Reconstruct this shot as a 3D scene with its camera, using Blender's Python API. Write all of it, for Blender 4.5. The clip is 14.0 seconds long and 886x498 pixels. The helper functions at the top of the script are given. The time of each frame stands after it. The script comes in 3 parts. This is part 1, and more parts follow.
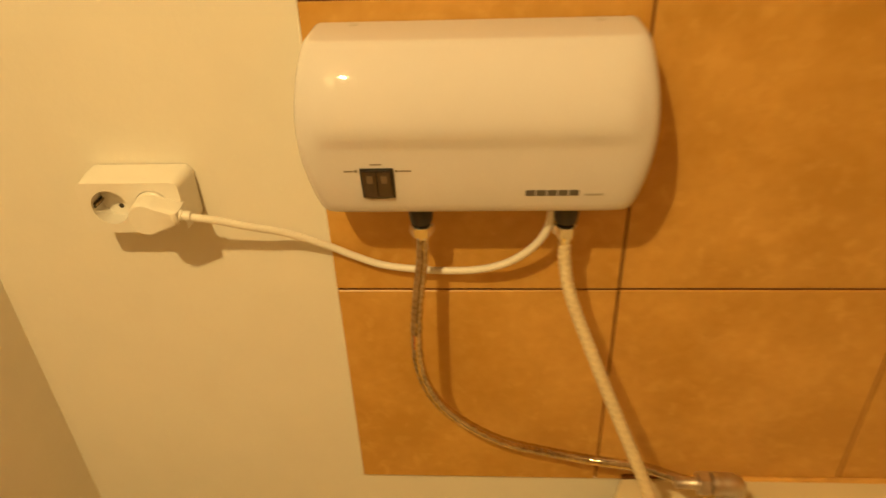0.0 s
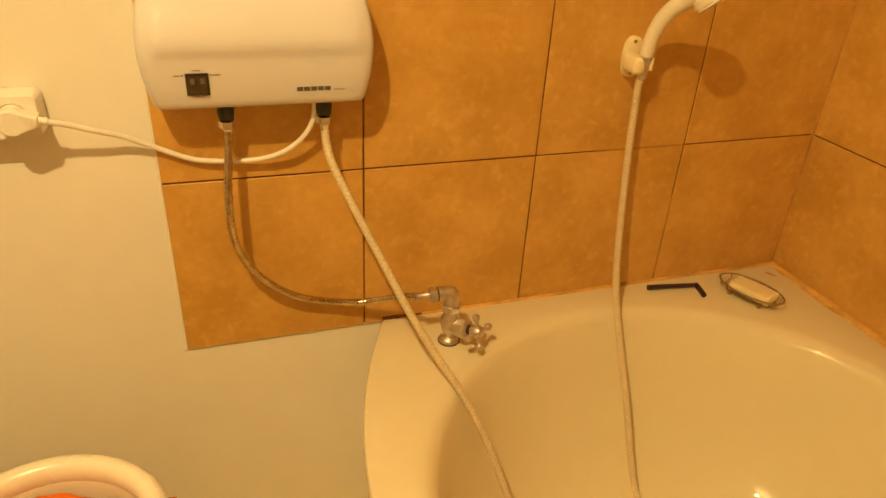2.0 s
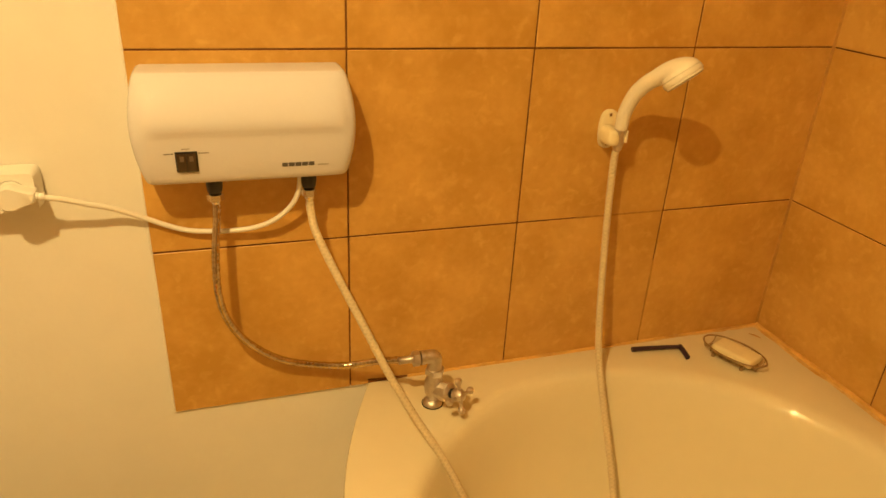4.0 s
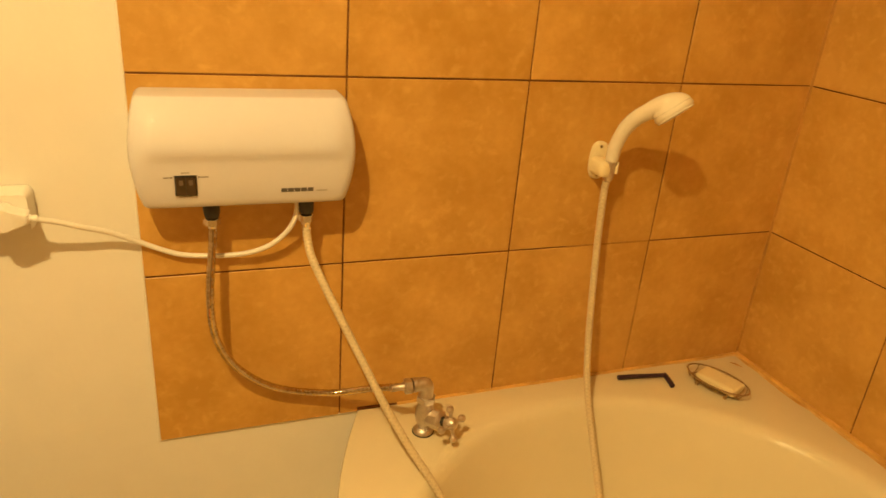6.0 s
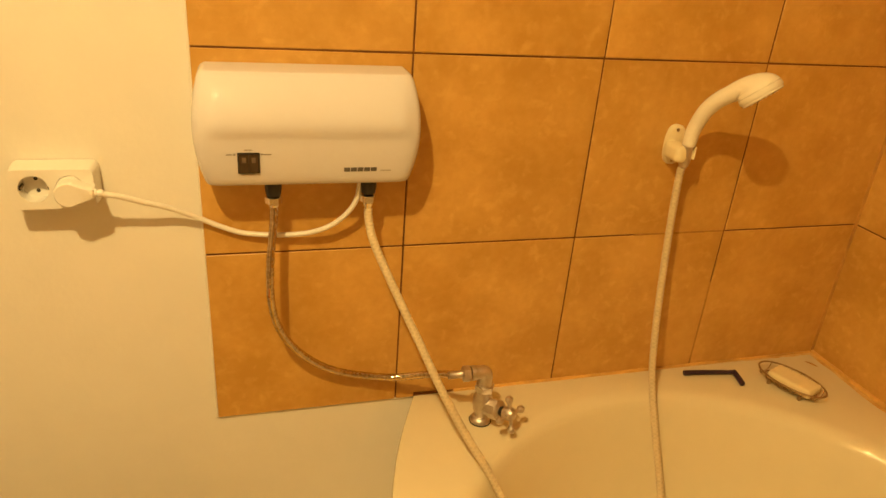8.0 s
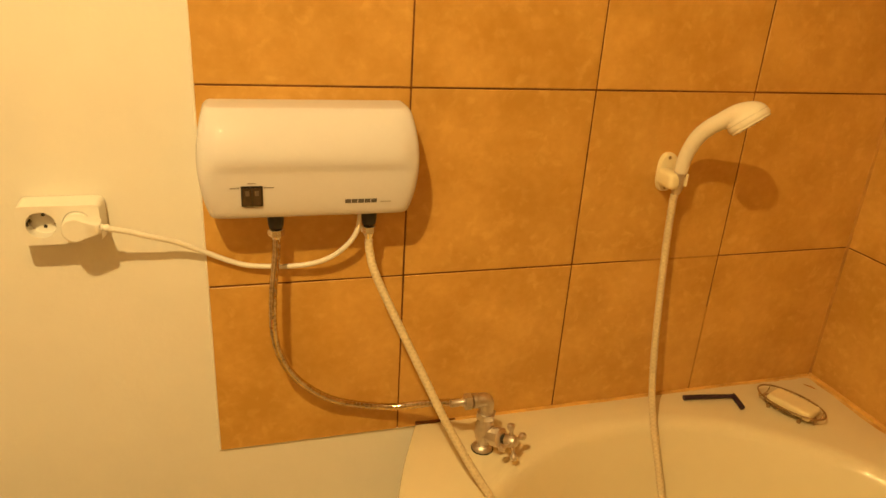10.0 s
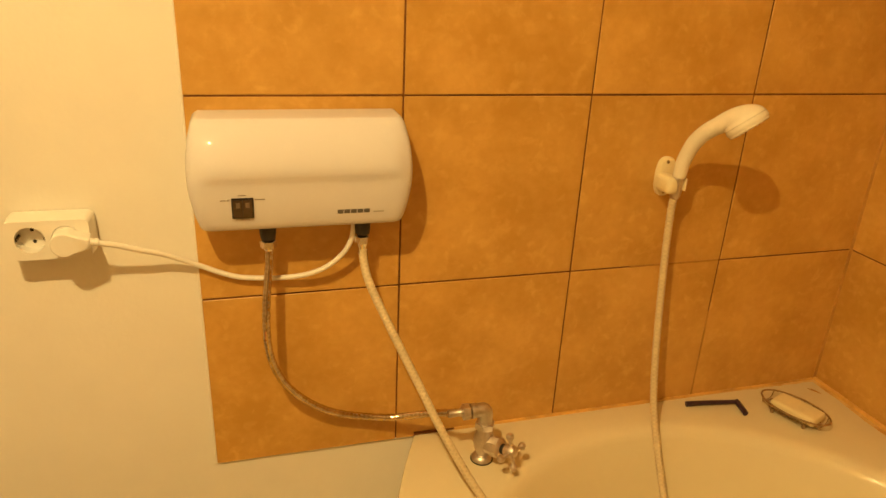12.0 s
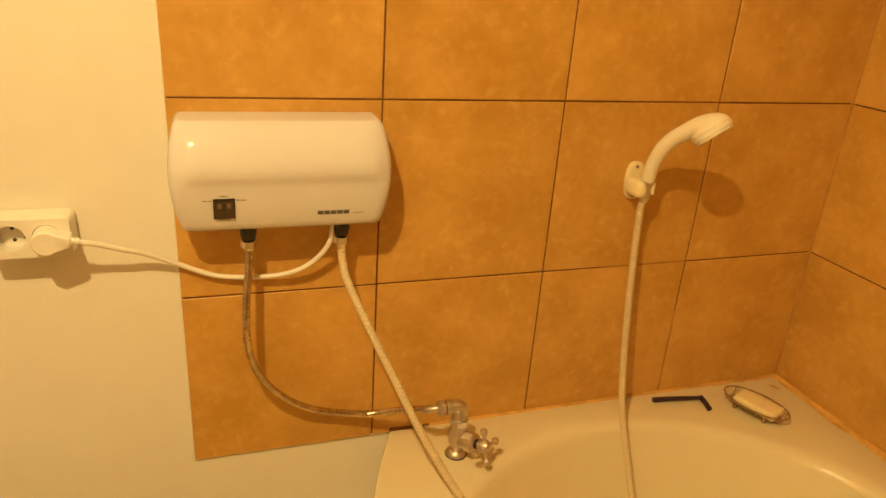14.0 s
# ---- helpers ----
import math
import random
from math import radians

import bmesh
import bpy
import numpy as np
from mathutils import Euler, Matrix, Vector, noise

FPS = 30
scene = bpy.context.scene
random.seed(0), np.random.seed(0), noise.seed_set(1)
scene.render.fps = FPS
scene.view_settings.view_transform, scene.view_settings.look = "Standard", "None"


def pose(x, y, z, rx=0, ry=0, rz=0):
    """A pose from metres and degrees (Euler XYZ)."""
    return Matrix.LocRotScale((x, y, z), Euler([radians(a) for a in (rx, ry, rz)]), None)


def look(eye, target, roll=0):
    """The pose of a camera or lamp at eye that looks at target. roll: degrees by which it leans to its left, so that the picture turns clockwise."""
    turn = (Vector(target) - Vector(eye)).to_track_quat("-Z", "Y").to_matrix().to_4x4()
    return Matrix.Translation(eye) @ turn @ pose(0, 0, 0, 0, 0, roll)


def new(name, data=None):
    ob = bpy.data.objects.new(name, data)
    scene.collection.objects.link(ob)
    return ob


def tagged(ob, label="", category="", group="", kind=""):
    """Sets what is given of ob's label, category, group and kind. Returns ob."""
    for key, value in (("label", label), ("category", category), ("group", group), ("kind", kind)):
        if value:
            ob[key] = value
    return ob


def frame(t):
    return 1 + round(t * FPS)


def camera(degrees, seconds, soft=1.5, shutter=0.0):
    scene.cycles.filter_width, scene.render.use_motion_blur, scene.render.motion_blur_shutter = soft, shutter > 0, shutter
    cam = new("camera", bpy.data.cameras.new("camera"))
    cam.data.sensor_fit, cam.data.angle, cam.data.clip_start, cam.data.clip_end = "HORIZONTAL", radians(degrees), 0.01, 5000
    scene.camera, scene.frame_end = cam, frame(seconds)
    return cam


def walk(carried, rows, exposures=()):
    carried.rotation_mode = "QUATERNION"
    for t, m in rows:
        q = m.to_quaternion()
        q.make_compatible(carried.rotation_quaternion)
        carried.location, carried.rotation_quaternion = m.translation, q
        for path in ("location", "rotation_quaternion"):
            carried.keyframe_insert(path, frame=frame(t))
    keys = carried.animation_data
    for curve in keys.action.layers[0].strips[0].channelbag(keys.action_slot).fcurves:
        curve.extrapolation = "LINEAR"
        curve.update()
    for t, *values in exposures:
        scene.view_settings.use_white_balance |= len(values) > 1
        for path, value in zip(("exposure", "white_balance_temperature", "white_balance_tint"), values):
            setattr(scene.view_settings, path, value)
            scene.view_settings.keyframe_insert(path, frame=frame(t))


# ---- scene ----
cam = camera(65.4, 14.0, soft=1.5, shutter=0.5)
PATH = [
    (0, (0.176, -0.666, 1.398), (0.06, 1.015, 0.321), -2.3),
    (0.3, (0.131, -0.791, 1.404), (0.249, 0.933, 0.398), 2.0),
    (0.5, (0.06, -0.895, 1.389), (0.363, 0.808, 0.386), 5.2),
    (0.8, (-0.015, -1.022, 1.361), (0.497, 0.652, 0.394), 9.1),
    (1, (-0.017, -1.047, 1.389), (0.569, 0.607, 0.429), 9.9),
    (1.1, (-0.025, -1.054, 1.392), (0.584, 0.589, 0.428), 9.7),
    (1.4, (-0.007, -1.077, 1.407), (0.615, 0.558, 0.437), 7.7),
    (1.5, (0.011, -1.1, 1.4), (0.635, 0.547, 0.452), 6.5),
    (2, (0.089, -1.114, 1.393), (0.685, 0.528, 0.418), 3.4),
    (2.5, (0.109, -1.135, 1.416), (0.66, 0.536, 0.465), 2.6),
    (3, (0.127, -1.141, 1.429), (0.67, 0.579, 0.564), 2.0),
    (3.2, (0.147, -1.147, 1.436), (0.67, 0.577, 0.569), 2.2),
    (5.3, (0.085, -1.136, 1.447), (0.805, 0.552, 0.653), 4.4),
    (5.5, (0.087, -1.138, 1.444), (0.802, 0.559, 0.664), 4.2),
    (6, (0.079, -1.133, 1.444), (0.76, 0.578, 0.665), 4.8),
    (6.5, (0.075, -1.109, 1.434), (0.681, 0.623, 0.639), 4.7),
    (7, (0.07, -1.111, 1.422), (0.654, 0.615, 0.598), 4.8),
    (7.5, (0.079, -1.119, 1.425), (0.594, 0.63, 0.603), 4.5),
    (8, (0.072, -1.088, 1.431), (0.61, 0.645, 0.591), 4.6),
    (8.5, (0.073, -1.1, 1.422), (0.609, 0.648, 0.611), 4.4),
    (9, (0.062, -1.099, 1.434), (0.612, 0.658, 0.653), 4.2),
    (9.2, (0.061, -1.101, 1.433), (0.615, 0.664, 0.673), 4.1),
    (11.3, (0.065, -1.108, 1.441), (0.611, 0.662, 0.686), 3.0),
    (11.5, (0.07, -1.102, 1.443), (0.619, 0.666, 0.684), 3.1),
    (12, (0.082, -1.092, 1.441), (0.621, 0.681, 0.689), 2.8),
    (12.5, (0.07, -1.082, 1.455), (0.636, 0.677, 0.688), 3.4),
    (13, (0.07, -1.089, 1.45), (0.633, 0.676, 0.698), 3.6),
    (13.5, (0.063, -1.084, 1.459), (0.655, 0.662, 0.685), 4.0),
    (14, (0.065, -1.115, 1.457), (0.682, 0.632, 0.703), 4.1),
]
walk(cam, [(t, look(eye, target, roll)) for t, eye, target, roll in PATH], [(0, -0.23), (0.6, -0.16), (1.2, -0.06), (2.5, 0.02), (8, 0.04), (11, -0.01), (14, -0.03)])

# ---- light ----
world = bpy.data.worlds.new("world")
scene.world = world
world.use_nodes = True
world.node_tree.nodes["Background"].inputs[0].default_value = (0.02, 0.015, 0.01, 1)
world.node_tree.nodes["Background"].inputs[1].default_value = 0.3
LAMP = (-0.29, -1.08, 2.33)
bulb = bpy.data.lights.new("bulb", "AREA")           # small round ceiling spot, facing down
bulb.shape, bulb.size = "DISK", 0.055
bulb.energy, bulb.color = 30.4, (1.0, 0.684, 0.268)
new("bulb", bulb).matrix_world = pose(*LAMP, 0, -9, 0)

# ---- plan ----
PITCH, TILE, T_BASE = 0.336, 0.3330, 0.579      # wall tiles and the level where they begin
X_E, X_W, Y_S, Z_C = 1.344, -0.42, -2.05, 2.42  # room
DECK = 0.586                                   # bath rim
BX, BY, BR = 0.80, -0.56, 0.477                # bowl centre and radius


# ---- materials ----
def material(name, colour, rough=0.5, metal=0.0, vary=0.08, scale=20.0, bump=0.0, bump_scale=200.0, coat=0.0, spread=0.0, second=None):
    """A procedural surface: base colour that varies at two scales, uneven gloss and fine relief."""
    m = bpy.data.materials.new(name)
    m.use_nodes = True
    nt, b = m.node_tree, m.node_tree.nodes["Principled BSDF"]
    N, L = nt.nodes.new, nt.links.new
    tc, info = N("ShaderNodeTexCoord"), N("ShaderNodeObjectInfo")
    off = N("ShaderNodeVectorMath"); off.operation = "MULTIPLY_ADD"
    comb = N("ShaderNodeCombineXYZ")
    for i in range(3):
        L(info.outputs["Random"], comb.inputs[i])
    L(comb.outputs[0], off.inputs[0]); off.inputs[1].default_value = (37.0, 19.0, 53.0)
    L(tc.outputs["Object"], off.inputs[2])
    big, small = N("ShaderNodeTexNoise"), N("ShaderNodeTexNoise")
    big.inputs["Scale"].default_value, big.inputs["Detail"].default_value = scale, 6
    small.inputs["Scale"].default_value, small.inputs["Detail"].default_value = scale * 7, 4
    for n in (big, small):
        L(off.outputs[0], n.inputs["Vector"])
    mixn = N("ShaderNodeMath"); mixn.operation = "MULTIPLY_ADD"
    L(small.outputs["Fac"], mixn.inputs[0]); mixn.inputs[1].default_value = 0.35
    L(big.outputs["Fac"], mixn.inputs[2])
    ramp = N("ShaderNodeValToRGB")
    dark = [c * (1 - vary) for c in colour]
    light = second or [min(1, c * (1 + vary)) for c in colour]
    e = ramp.color_ramp.elements
    e[0].position, e[0].color = 0.50, (*dark, 1)
    e[1].position, e[1].color = 0.86, (*light, 1)
    L(mixn.outputs[0], ramp.inputs[0])
    hsv = N("ShaderNodeHueSaturation")
    mr = N("ShaderNodeMapRange")
    mr.inputs["To Min"].default_value, mr.inputs["To Max"].default_value = 1 - spread, 1 + spread
    L(info.outputs["Random"], mr.inputs["Value"]); L(mr.outputs[0], hsv.inputs["Value"])
    L(ramp.outputs[0], hsv.inputs["Color"]); L(hsv.outputs[0], b.inputs["Base Color"])
    rr = N("ShaderNodeMapRange")
    rr.inputs["To Min"].default_value, rr.inputs["To Max"].default_value = max(0.008, rough * 0.8), min(1, rough * 1.2)
    L(big.outputs["Fac"], rr.inputs["Value"]); L(rr.outputs[0], b.inputs["Roughness"])
    b.inputs["Metallic"].default_value = metal
    b.inputs["Coat Weight"].default_value = coat
    b.inputs["Coat Roughness"].default_value = 0.06
    if bump:
        bn, bt = N("ShaderNodeBump"), N("ShaderNodeTexNoise")
        bt.inputs["Scale"].default_value, bt.inputs["Detail"].default_value = bump_scale, 5
        L(off.outputs[0], bt.inputs["Vector"])
        bn.inputs["Strength"].default_value, bn.inputs["Distance"].default_value = bump, 0.002
        L(bt.outputs["Fac"], bn.inputs["Height"]); L(bn.outputs[0], b.inputs["Normal"])
    return m


PLASTER = material("white_plaster", (0.79, 0.76, 0.68), 0.75, vary=0.03, scale=3, bump=0.25, bump_scale=90)
# for the unseen south wall: assumed dark tone that weakens bounced light
BEIGE = material("dim_beige_fill_cut", (0.40, 0.31, 0.20), 0.7, vary=0.05, scale=3, bump=0.2, bump_scale=90)
CEIL = material("white_ceiling_paint", (0.82, 0.81, 0.78), 0.8, vary=0.02, scale=3)
TILE_M = material("ochre_stone_tile", (0.545, 0.290, 0.054), 0.40, vary=0.08, scale=9, bump=0.09, bump_scale=60, spread=0.04, second=(0.625, 0.355, 0.085))
PALE_GROUT = material("tan_tile_grout", (0.40, 0.20, 0.038), 0.7, vary=0.25, scale=14, second=(0.52, 0.27, 0.055))
GROUT = material("dark_brown_grout", (0.105, 0.032, 0.004), 0.9, vary=0.3, scale=7, bump=0.3, second=(0.20, 0.075, 0.012))
CORNER = material("tan_corner_sealant", (0.44, 0.22, 0.045), 0.6, vary=0.25, scale=9)
# floor stays out of view; bright ochre added to bounce warm light upwards
FLOOR_M = material("ochre_floor_bounce", (0.90, 0.64, 0.18), 0.4, vary=0.12, scale=6)
ACRYLIC = material("white_bath_acrylic", (0.72, 0.64, 0.43), 0.02, vary=0.02, scale=5)
APRON = material("white_bath_panel", (0.78, 0.75, 0.68), 0.3, vary=0.02, scale=5)
CAULK = material("yellowed_silicone", (0.60, 0.34, 0.085), 0.5, vary=0.25, scale=12)
GLOSSY = material("white_glossy_plastic", (0.66, 0.64, 0.65), 0.03, vary=0.015, scale=8)
GLOSSY.node_tree.nodes["Principled BSDF"].inputs["Specular IOR Level"].default_value = 0.28
MATT_W = material("white_socket_plastic", (0.80, 0.77, 0.70), 0.32, vary=0.02, scale=20)
HOLDER_M = material("yellowed_cream_plastic", (0.80, 0.70, 0.44), 0.3, vary=0.04, scale=25)
CREAM = material("cream_shower_plastic", (0.80, 0.74, 0.60), 0.22, vary=0.03, scale=25)
CORD_M = material("white_cord_sheath", (0.80, 0.76, 0.68), 0.4, vary=0.03, scale=40)
HOLE = material("dark_socket_hole", (0.03, 0.025, 0.02), 0.6)
BLACK = material("black_plastic", (0.018, 0.016, 0.015), 0.3, vary=0.2, scale=60)
ROCKER = material("smoked_rocker_plastic", (0.05, 0.03, 0.02), 0.15, vary=0.2, scale=60)
LENS = material("smoky_lens", (0.15, 0.11, 0.08), 0.12, vary=0.1, scale=60)
SCUM = material("orange_soap_scum", (0.58, 0.32, 0.075), 0.5, vary=0.15, scale=24, second=(0.68, 0.48, 0.20))
STAIN = material("rust_brown", (0.36, 0.17, 0.04), 0.5, vary=0.3, scale=80)
INK = material("grey_print", (0.10, 0.09, 0.085), 0.5)
INK2 = material("pale_grey_print", (0.42, 0.40, 0.37), 0.5)
INK3 = material("brown_grey_print", (0.20, 0.17, 0.14), 0.5)
BRIGHT = material("bright_chrome", (0.86, 0.82, 0.76), 0.24, metal=1.0, vary=0.06, scale=40)
CHROME = material("worn_chrome", (0.62, 0.56, 0.49), 0.42, metal=1.0, vary=0.15, scale=40, bump=0.05)
WIRE = material("dull_steel_wire", (0.42, 0.31, 0.18), 0.35, metal=0.9, vary=0.2, scale=60)
SOAP = material("cream_soap", (0.78, 0.66, 0.38), 0.5, vary=0.05, scale=30)
RAZOR_M = material("navy_razor_plastic", (0.035, 0.016, 0.03), 0.35, vary=0.2, scale=50)
ORANGE = material("orange_cloth", (0.66, 0.14, 0.006), 0.6, vary=0.12, scale=14, bump=0.2)
TUB_W = material("white_tub_plastic", (0.80, 0.74, 0.60), 0.28, vary=0.03, scale=12)


def fleck_tiles(m):
    """Pale mineral flecks and scuffs on the tile glaze."""
    nt = m.node_tree
    N, L = nt.nodes.new, nt.links.new
    b = nt.nodes["Principled BSDF"]
    src = b.inputs["Base Color"].links[0].from_socket
    vec = [n for n in nt.nodes if n.bl_idname == "ShaderNodeVectorMath"][0].outputs[0]
    fleck, area, ramp, mul, mix = N("ShaderNodeTexNoise"), N("ShaderNodeTexNoise"), N("ShaderNodeMapRange"), N("ShaderNodeMath"), N("ShaderNodeMix")
    fleck.inputs["Scale"].default_value, fleck.inputs["Detail"].default_value, fleck.inputs["Distortion"].default_value = 46, 7, 0.35
    area.inputs["Scale"].default_value, area.inputs["Detail"].default_value = 5, 3
    L(vec, fleck.inputs["Vector"]); L(vec, area.inputs["Vector"])
    ramp.inputs["From Min"].default_value, ramp.inputs["From Max"].default_value, ramp.inputs["To Max"].default_value = 0.54, 0.72, 0.62
    L(fleck.outputs["Fac"], ramp.inputs["Value"])
    mul.operation = "MULTIPLY"
    L(ramp.outputs[0], mul.inputs[0]); L(area.outputs["Fac"], mul.inputs[1])
    mix.data_type = "RGBA"
    L(mul.outputs[0], mix.inputs["Factor"]); L(src, mix.inputs["A"])
    mix.inputs["B"].default_value = (0.76, 0.47, 0.14, 1)
    L(mix.outputs["Result"], b.inputs["Base Color"])


fleck_tiles(TILE_M)


def woven(m, pitch, strands, depth, tint, weight):
    """Two crossing sets of threads wound round a hose, as relief and as a change of colour."""
    nt = m.node_tree
    N, L = nt.nodes.new, nt.links.new
    b = nt.nodes["Principled BSDF"]
    uv, sep = N("ShaderNodeUVMap"), N("ShaderNodeSeparateXYZ")
    L(uv.outputs[0], sep.inputs[0])
    waves = []
    for sign in (1, -1):
        a, c, w = N("ShaderNodeMath"), N("ShaderNodeMath"), N("ShaderNodeMath")
        a.operation, c.operation, w.operation = "MULTIPLY", "MULTIPLY_ADD", "SINE"
        L(sep.outputs[1], a.inputs[0]); a.inputs[1].default_value = sign * 2 * math.pi * strands
        L(sep.outputs[0], c.inputs[0]); c.inputs[1].default_value = 2 * math.pi / pitch
        L(a.outputs[0], c.inputs[2]); L(c.outputs[0], w.inputs[0])
        waves.append(w)
    top, rng, bump, mix = N("ShaderNodeMath"), N("ShaderNodeMapRange"), N("ShaderNodeBump"), N("ShaderNodeMix")
    top.operation = "MAXIMUM"
    L(waves[0].outputs[0], top.inputs[0]); L(waves[1].outputs[0], top.inputs[1])
    rng.inputs["From Min"].default_value, rng.inputs["From Max"].default_value = 0.1, 1.0
    rng.inputs["To Max"].default_value = weight
    L(top.outputs[0], rng.inputs["Value"])
    mix.data_type = "RGBA"
    src = b.inputs["Base Color"].links[0].from_socket
    L(rng.outputs[0], mix.inputs["Factor"]); L(src, mix.inputs["A"]); mix.inputs["B"].default_value = (*tint, 1)
    L(mix.outputs["Result"], b.inputs["Base Color"])
    bump.inputs["Strength"].default_value, bump.inputs["Distance"].default_value = 0.7, depth
    L(top.outputs[0], bump.inputs["Height"]); L(bump.outputs[0], b.inputs["Normal"])
    return m


BRAID = woven(material("steel_braid", (0.50, 0.39, 0.26), 0.12, metal=1.0, vary=0.3, scale=50), 0.0085, 2, 0.00004, (0.74, 0.63, 0.48), 0.4)
HOSE_W = woven(material("white_pvc_hose", (0.60, 0.49, 0.30), 0.3, vary=0.08, scale=60), 0.0085, 3, 0.00015, (0.74, 0.62, 0.41), 0.5)


# ---- mesh helpers ----
def part(name, bm, mat, parent=None, label="", smooth=True):
    """Link a bmesh as one mesh object, under its thing if one is given."""
    me = bpy.data.meshes.new(name)
    bmesh.ops.recalc_face_normals(bm, faces=bm.faces[:])
    for f in bm.faces:
        f.smooth = smooth
    bm.to_mesh(me)
    bm.free()
    me.materials.append(mat)
    ob = new(name, me)
    if smooth:
        me.set_sharp_from_angle(angle=radians(38))
    if parent:
        ob.parent = parent
    return tagged(ob, label)


def thing(name, label, category, at=(0, 0, 0), group="", kind=""):
    ob = new(name)
    ob.empty_display_size = 0.02
    ob.location = at
    return tagged(ob, label, category, group, kind)


def box(x0, x1, y0, y1, z0, z1, bevel=0.0, seg=2):
    b = bmesh.new()
    vs = [b.verts.new((x, y, z)) for x in (x0, x1) for y in (y0, y1) for z in (z0, z1)]
    for q in ((0, 1, 3, 2), (4, 6, 7, 5), (0, 4, 5, 1), (2, 3, 7, 6), (0, 2, 6, 4), (1, 5, 7, 3)):
        b.faces.new([vs[i] for i in q])
    if bevel:
        bmesh.ops.bevel(b, geom=b.edges[:], offset=bevel, segments=seg, affect="EDGES", profile=0.6)
    return b


def lathe(profile, m=Matrix(), n=28, caps=True):
    """Turn (radius, height) pairs about the z axis, then place by m."""
    b = bmesh.new()
    rings = []
    for r, z in profile:
        rings.append([b.verts.new(m @ Vector((r * math.cos(2 * math.pi * i / n), r * math.sin(2 * math.pi * i / n), z))) for i in range(n)])
    for a, c in zip(rings, rings[1:]):
        for i in range(n):
            b.faces.new((a[i], a[(i + 1) % n], c[(i + 1) % n], c[i]))
    if caps:
        b.faces.new(rings[0]); b.faces.new(rings[-1])
    return b


def spline(points, step):
    """Evenly spaced points on a smooth curve through the given ones."""
    p = [Vector(q) for q in points]
    p = [2 * p[0] - p[1], *p, 2 * p[-1] - p[-2]]
    dense = []
    for a, b, c, d in zip(p, p[1:], p[2:], p[3:]):
        for k in range(40):
            t = k / 40
            dense.append(0.5 * (2 * b + (c - a) * t + (2 * a - 5 * b + 4 * c - d) * t * t + (3 * b - a - 3 * c + d) * t ** 3))
    dense.append(p[-2])
    out, left = [dense[0]], step
    for a, b in zip(dense, dense[1:]):
        seg = (b - a).length
        while left <= seg and seg > 0:
            a = a + (b - a) * (left / seg)
            out.append(a)
            seg, left = (b - a).length, step
        left -= seg
    return out


def tube(points, radius, step=0.004, n=12, flat=1.0, twist=0.0):
    """A tube on a smooth curve; radius is a number or a function of (index, share of the length)."""
    c = spline(points, step)
    b = bmesh.new()
    rings, side = [], None
    for i, q in enumerate(c):
        t = (c[min(i + 1, len(c) - 1)] - c[max(i - 1, 0)]).normalized()
        if side is None:
            side = t.orthogonal().normalized()
        side = (side - t * side.dot(t)).normalized()
        up = t.cross(side)
        r = radius(i, i / (len(c) - 1)) if callable(radius) else radius
        rings.append([b.verts.new(q + (side * math.cos(a) + up * math.sin(a) * flat) * r * (1 + twist * math.cos(2 * a + i * step * 330))) for a in (2 * math.pi * k / n for k in range(n))])
    for a, d in zip(rings, rings[1:]):
        for i in range(n):
            b.faces.new((a[i], a[(i + 1) % n], d[(i + 1) % n], d[i]))
    b.faces.new(rings[0]); b.faces.new(rings[-1])
    uv = b.loops.layers.uv.new("along")
    place = {v: (i * step, k / n) for i, row in enumerate(rings) for k, v in enumerate(row)}
    for f in b.faces:
        wrap = max(place[v][1] for v in f.verts) > 0.75
        for lp in f.loops:
            u, k = place[lp.vert]
            lp[uv].uv = (u, k + 1 if wrap and k < 0.25 else k)
    return b


def ring(centre, ax, ay, r, n=48, m=8):
    """A closed elliptic ring of wire with half axes ax and ay (vectors)."""
    b = bmesh.new()
    nz = Vector(ax).cross(Vector(ay)).normalized()
    rows = []
    for i in range(n):
        a = 2 * math.pi * i / n
        o = Vector(ax) * math.cos(a) + Vector(ay) * math.sin(a)
        d = o.normalized()
        rows.append([b.verts.new(Vector(centre) + o + (d * math.cos(k) + nz * math.sin(k)) * r) for k in (2 * math.pi * j / m for j in range(m))])
    for i in range(n):
        for j in range(m):
            b.faces.new((rows[i][j], rows[i][(j + 1) % m], rows[(i + 1) % n][(j + 1) % m], rows[(i + 1) % n][j]))
    return b


def along(at, way):
    """A pose at a place whose z axis points along way."""
    return Matrix.Translation(at) @ Vector(way).to_track_quat("Z", "Y").to_matrix().to_4x4()


# ---- structure ----
def wall(name, label, b, mat):
    return tagged(part(name, b, mat, smooth=False), label, "wall", kind="structure")


wall_north = wall("wall_north", "white plastered wall, partly covered with ochre tiles", box(X_W - 0.1, X_E + 0.1, 0.005, 0.12, 0, Z_C), PLASTER)
wall_east = wall("wall_east", "wall covered with ochre stone-look tiles", box(X_E + 0.005, X_E + 0.12, Y_S, 0.005, 0, Z_C), PLASTER)
wall_west = wall("wall_west", "plain white plastered side wall", box(X_W - 0.1, X_W, Y_S, 0.005, 0, Z_C), PLASTER)
wall_south = wall("wall_south", "unseen south wall, dark beige to cut the fill light", box(X_W - 0.1, X_E + 0.12, Y_S - 0.1, Y_S, 0, Z_C), BEIGE)
tagged(part("floor", box(X_W - 0.1, X_E + 0.12, Y_S - 0.1, 0.12, -0.1, 0), FLOOR_M, smooth=False), "unseen floor, bright ochre to bounce warm light upwards", "floor", kind="structure")
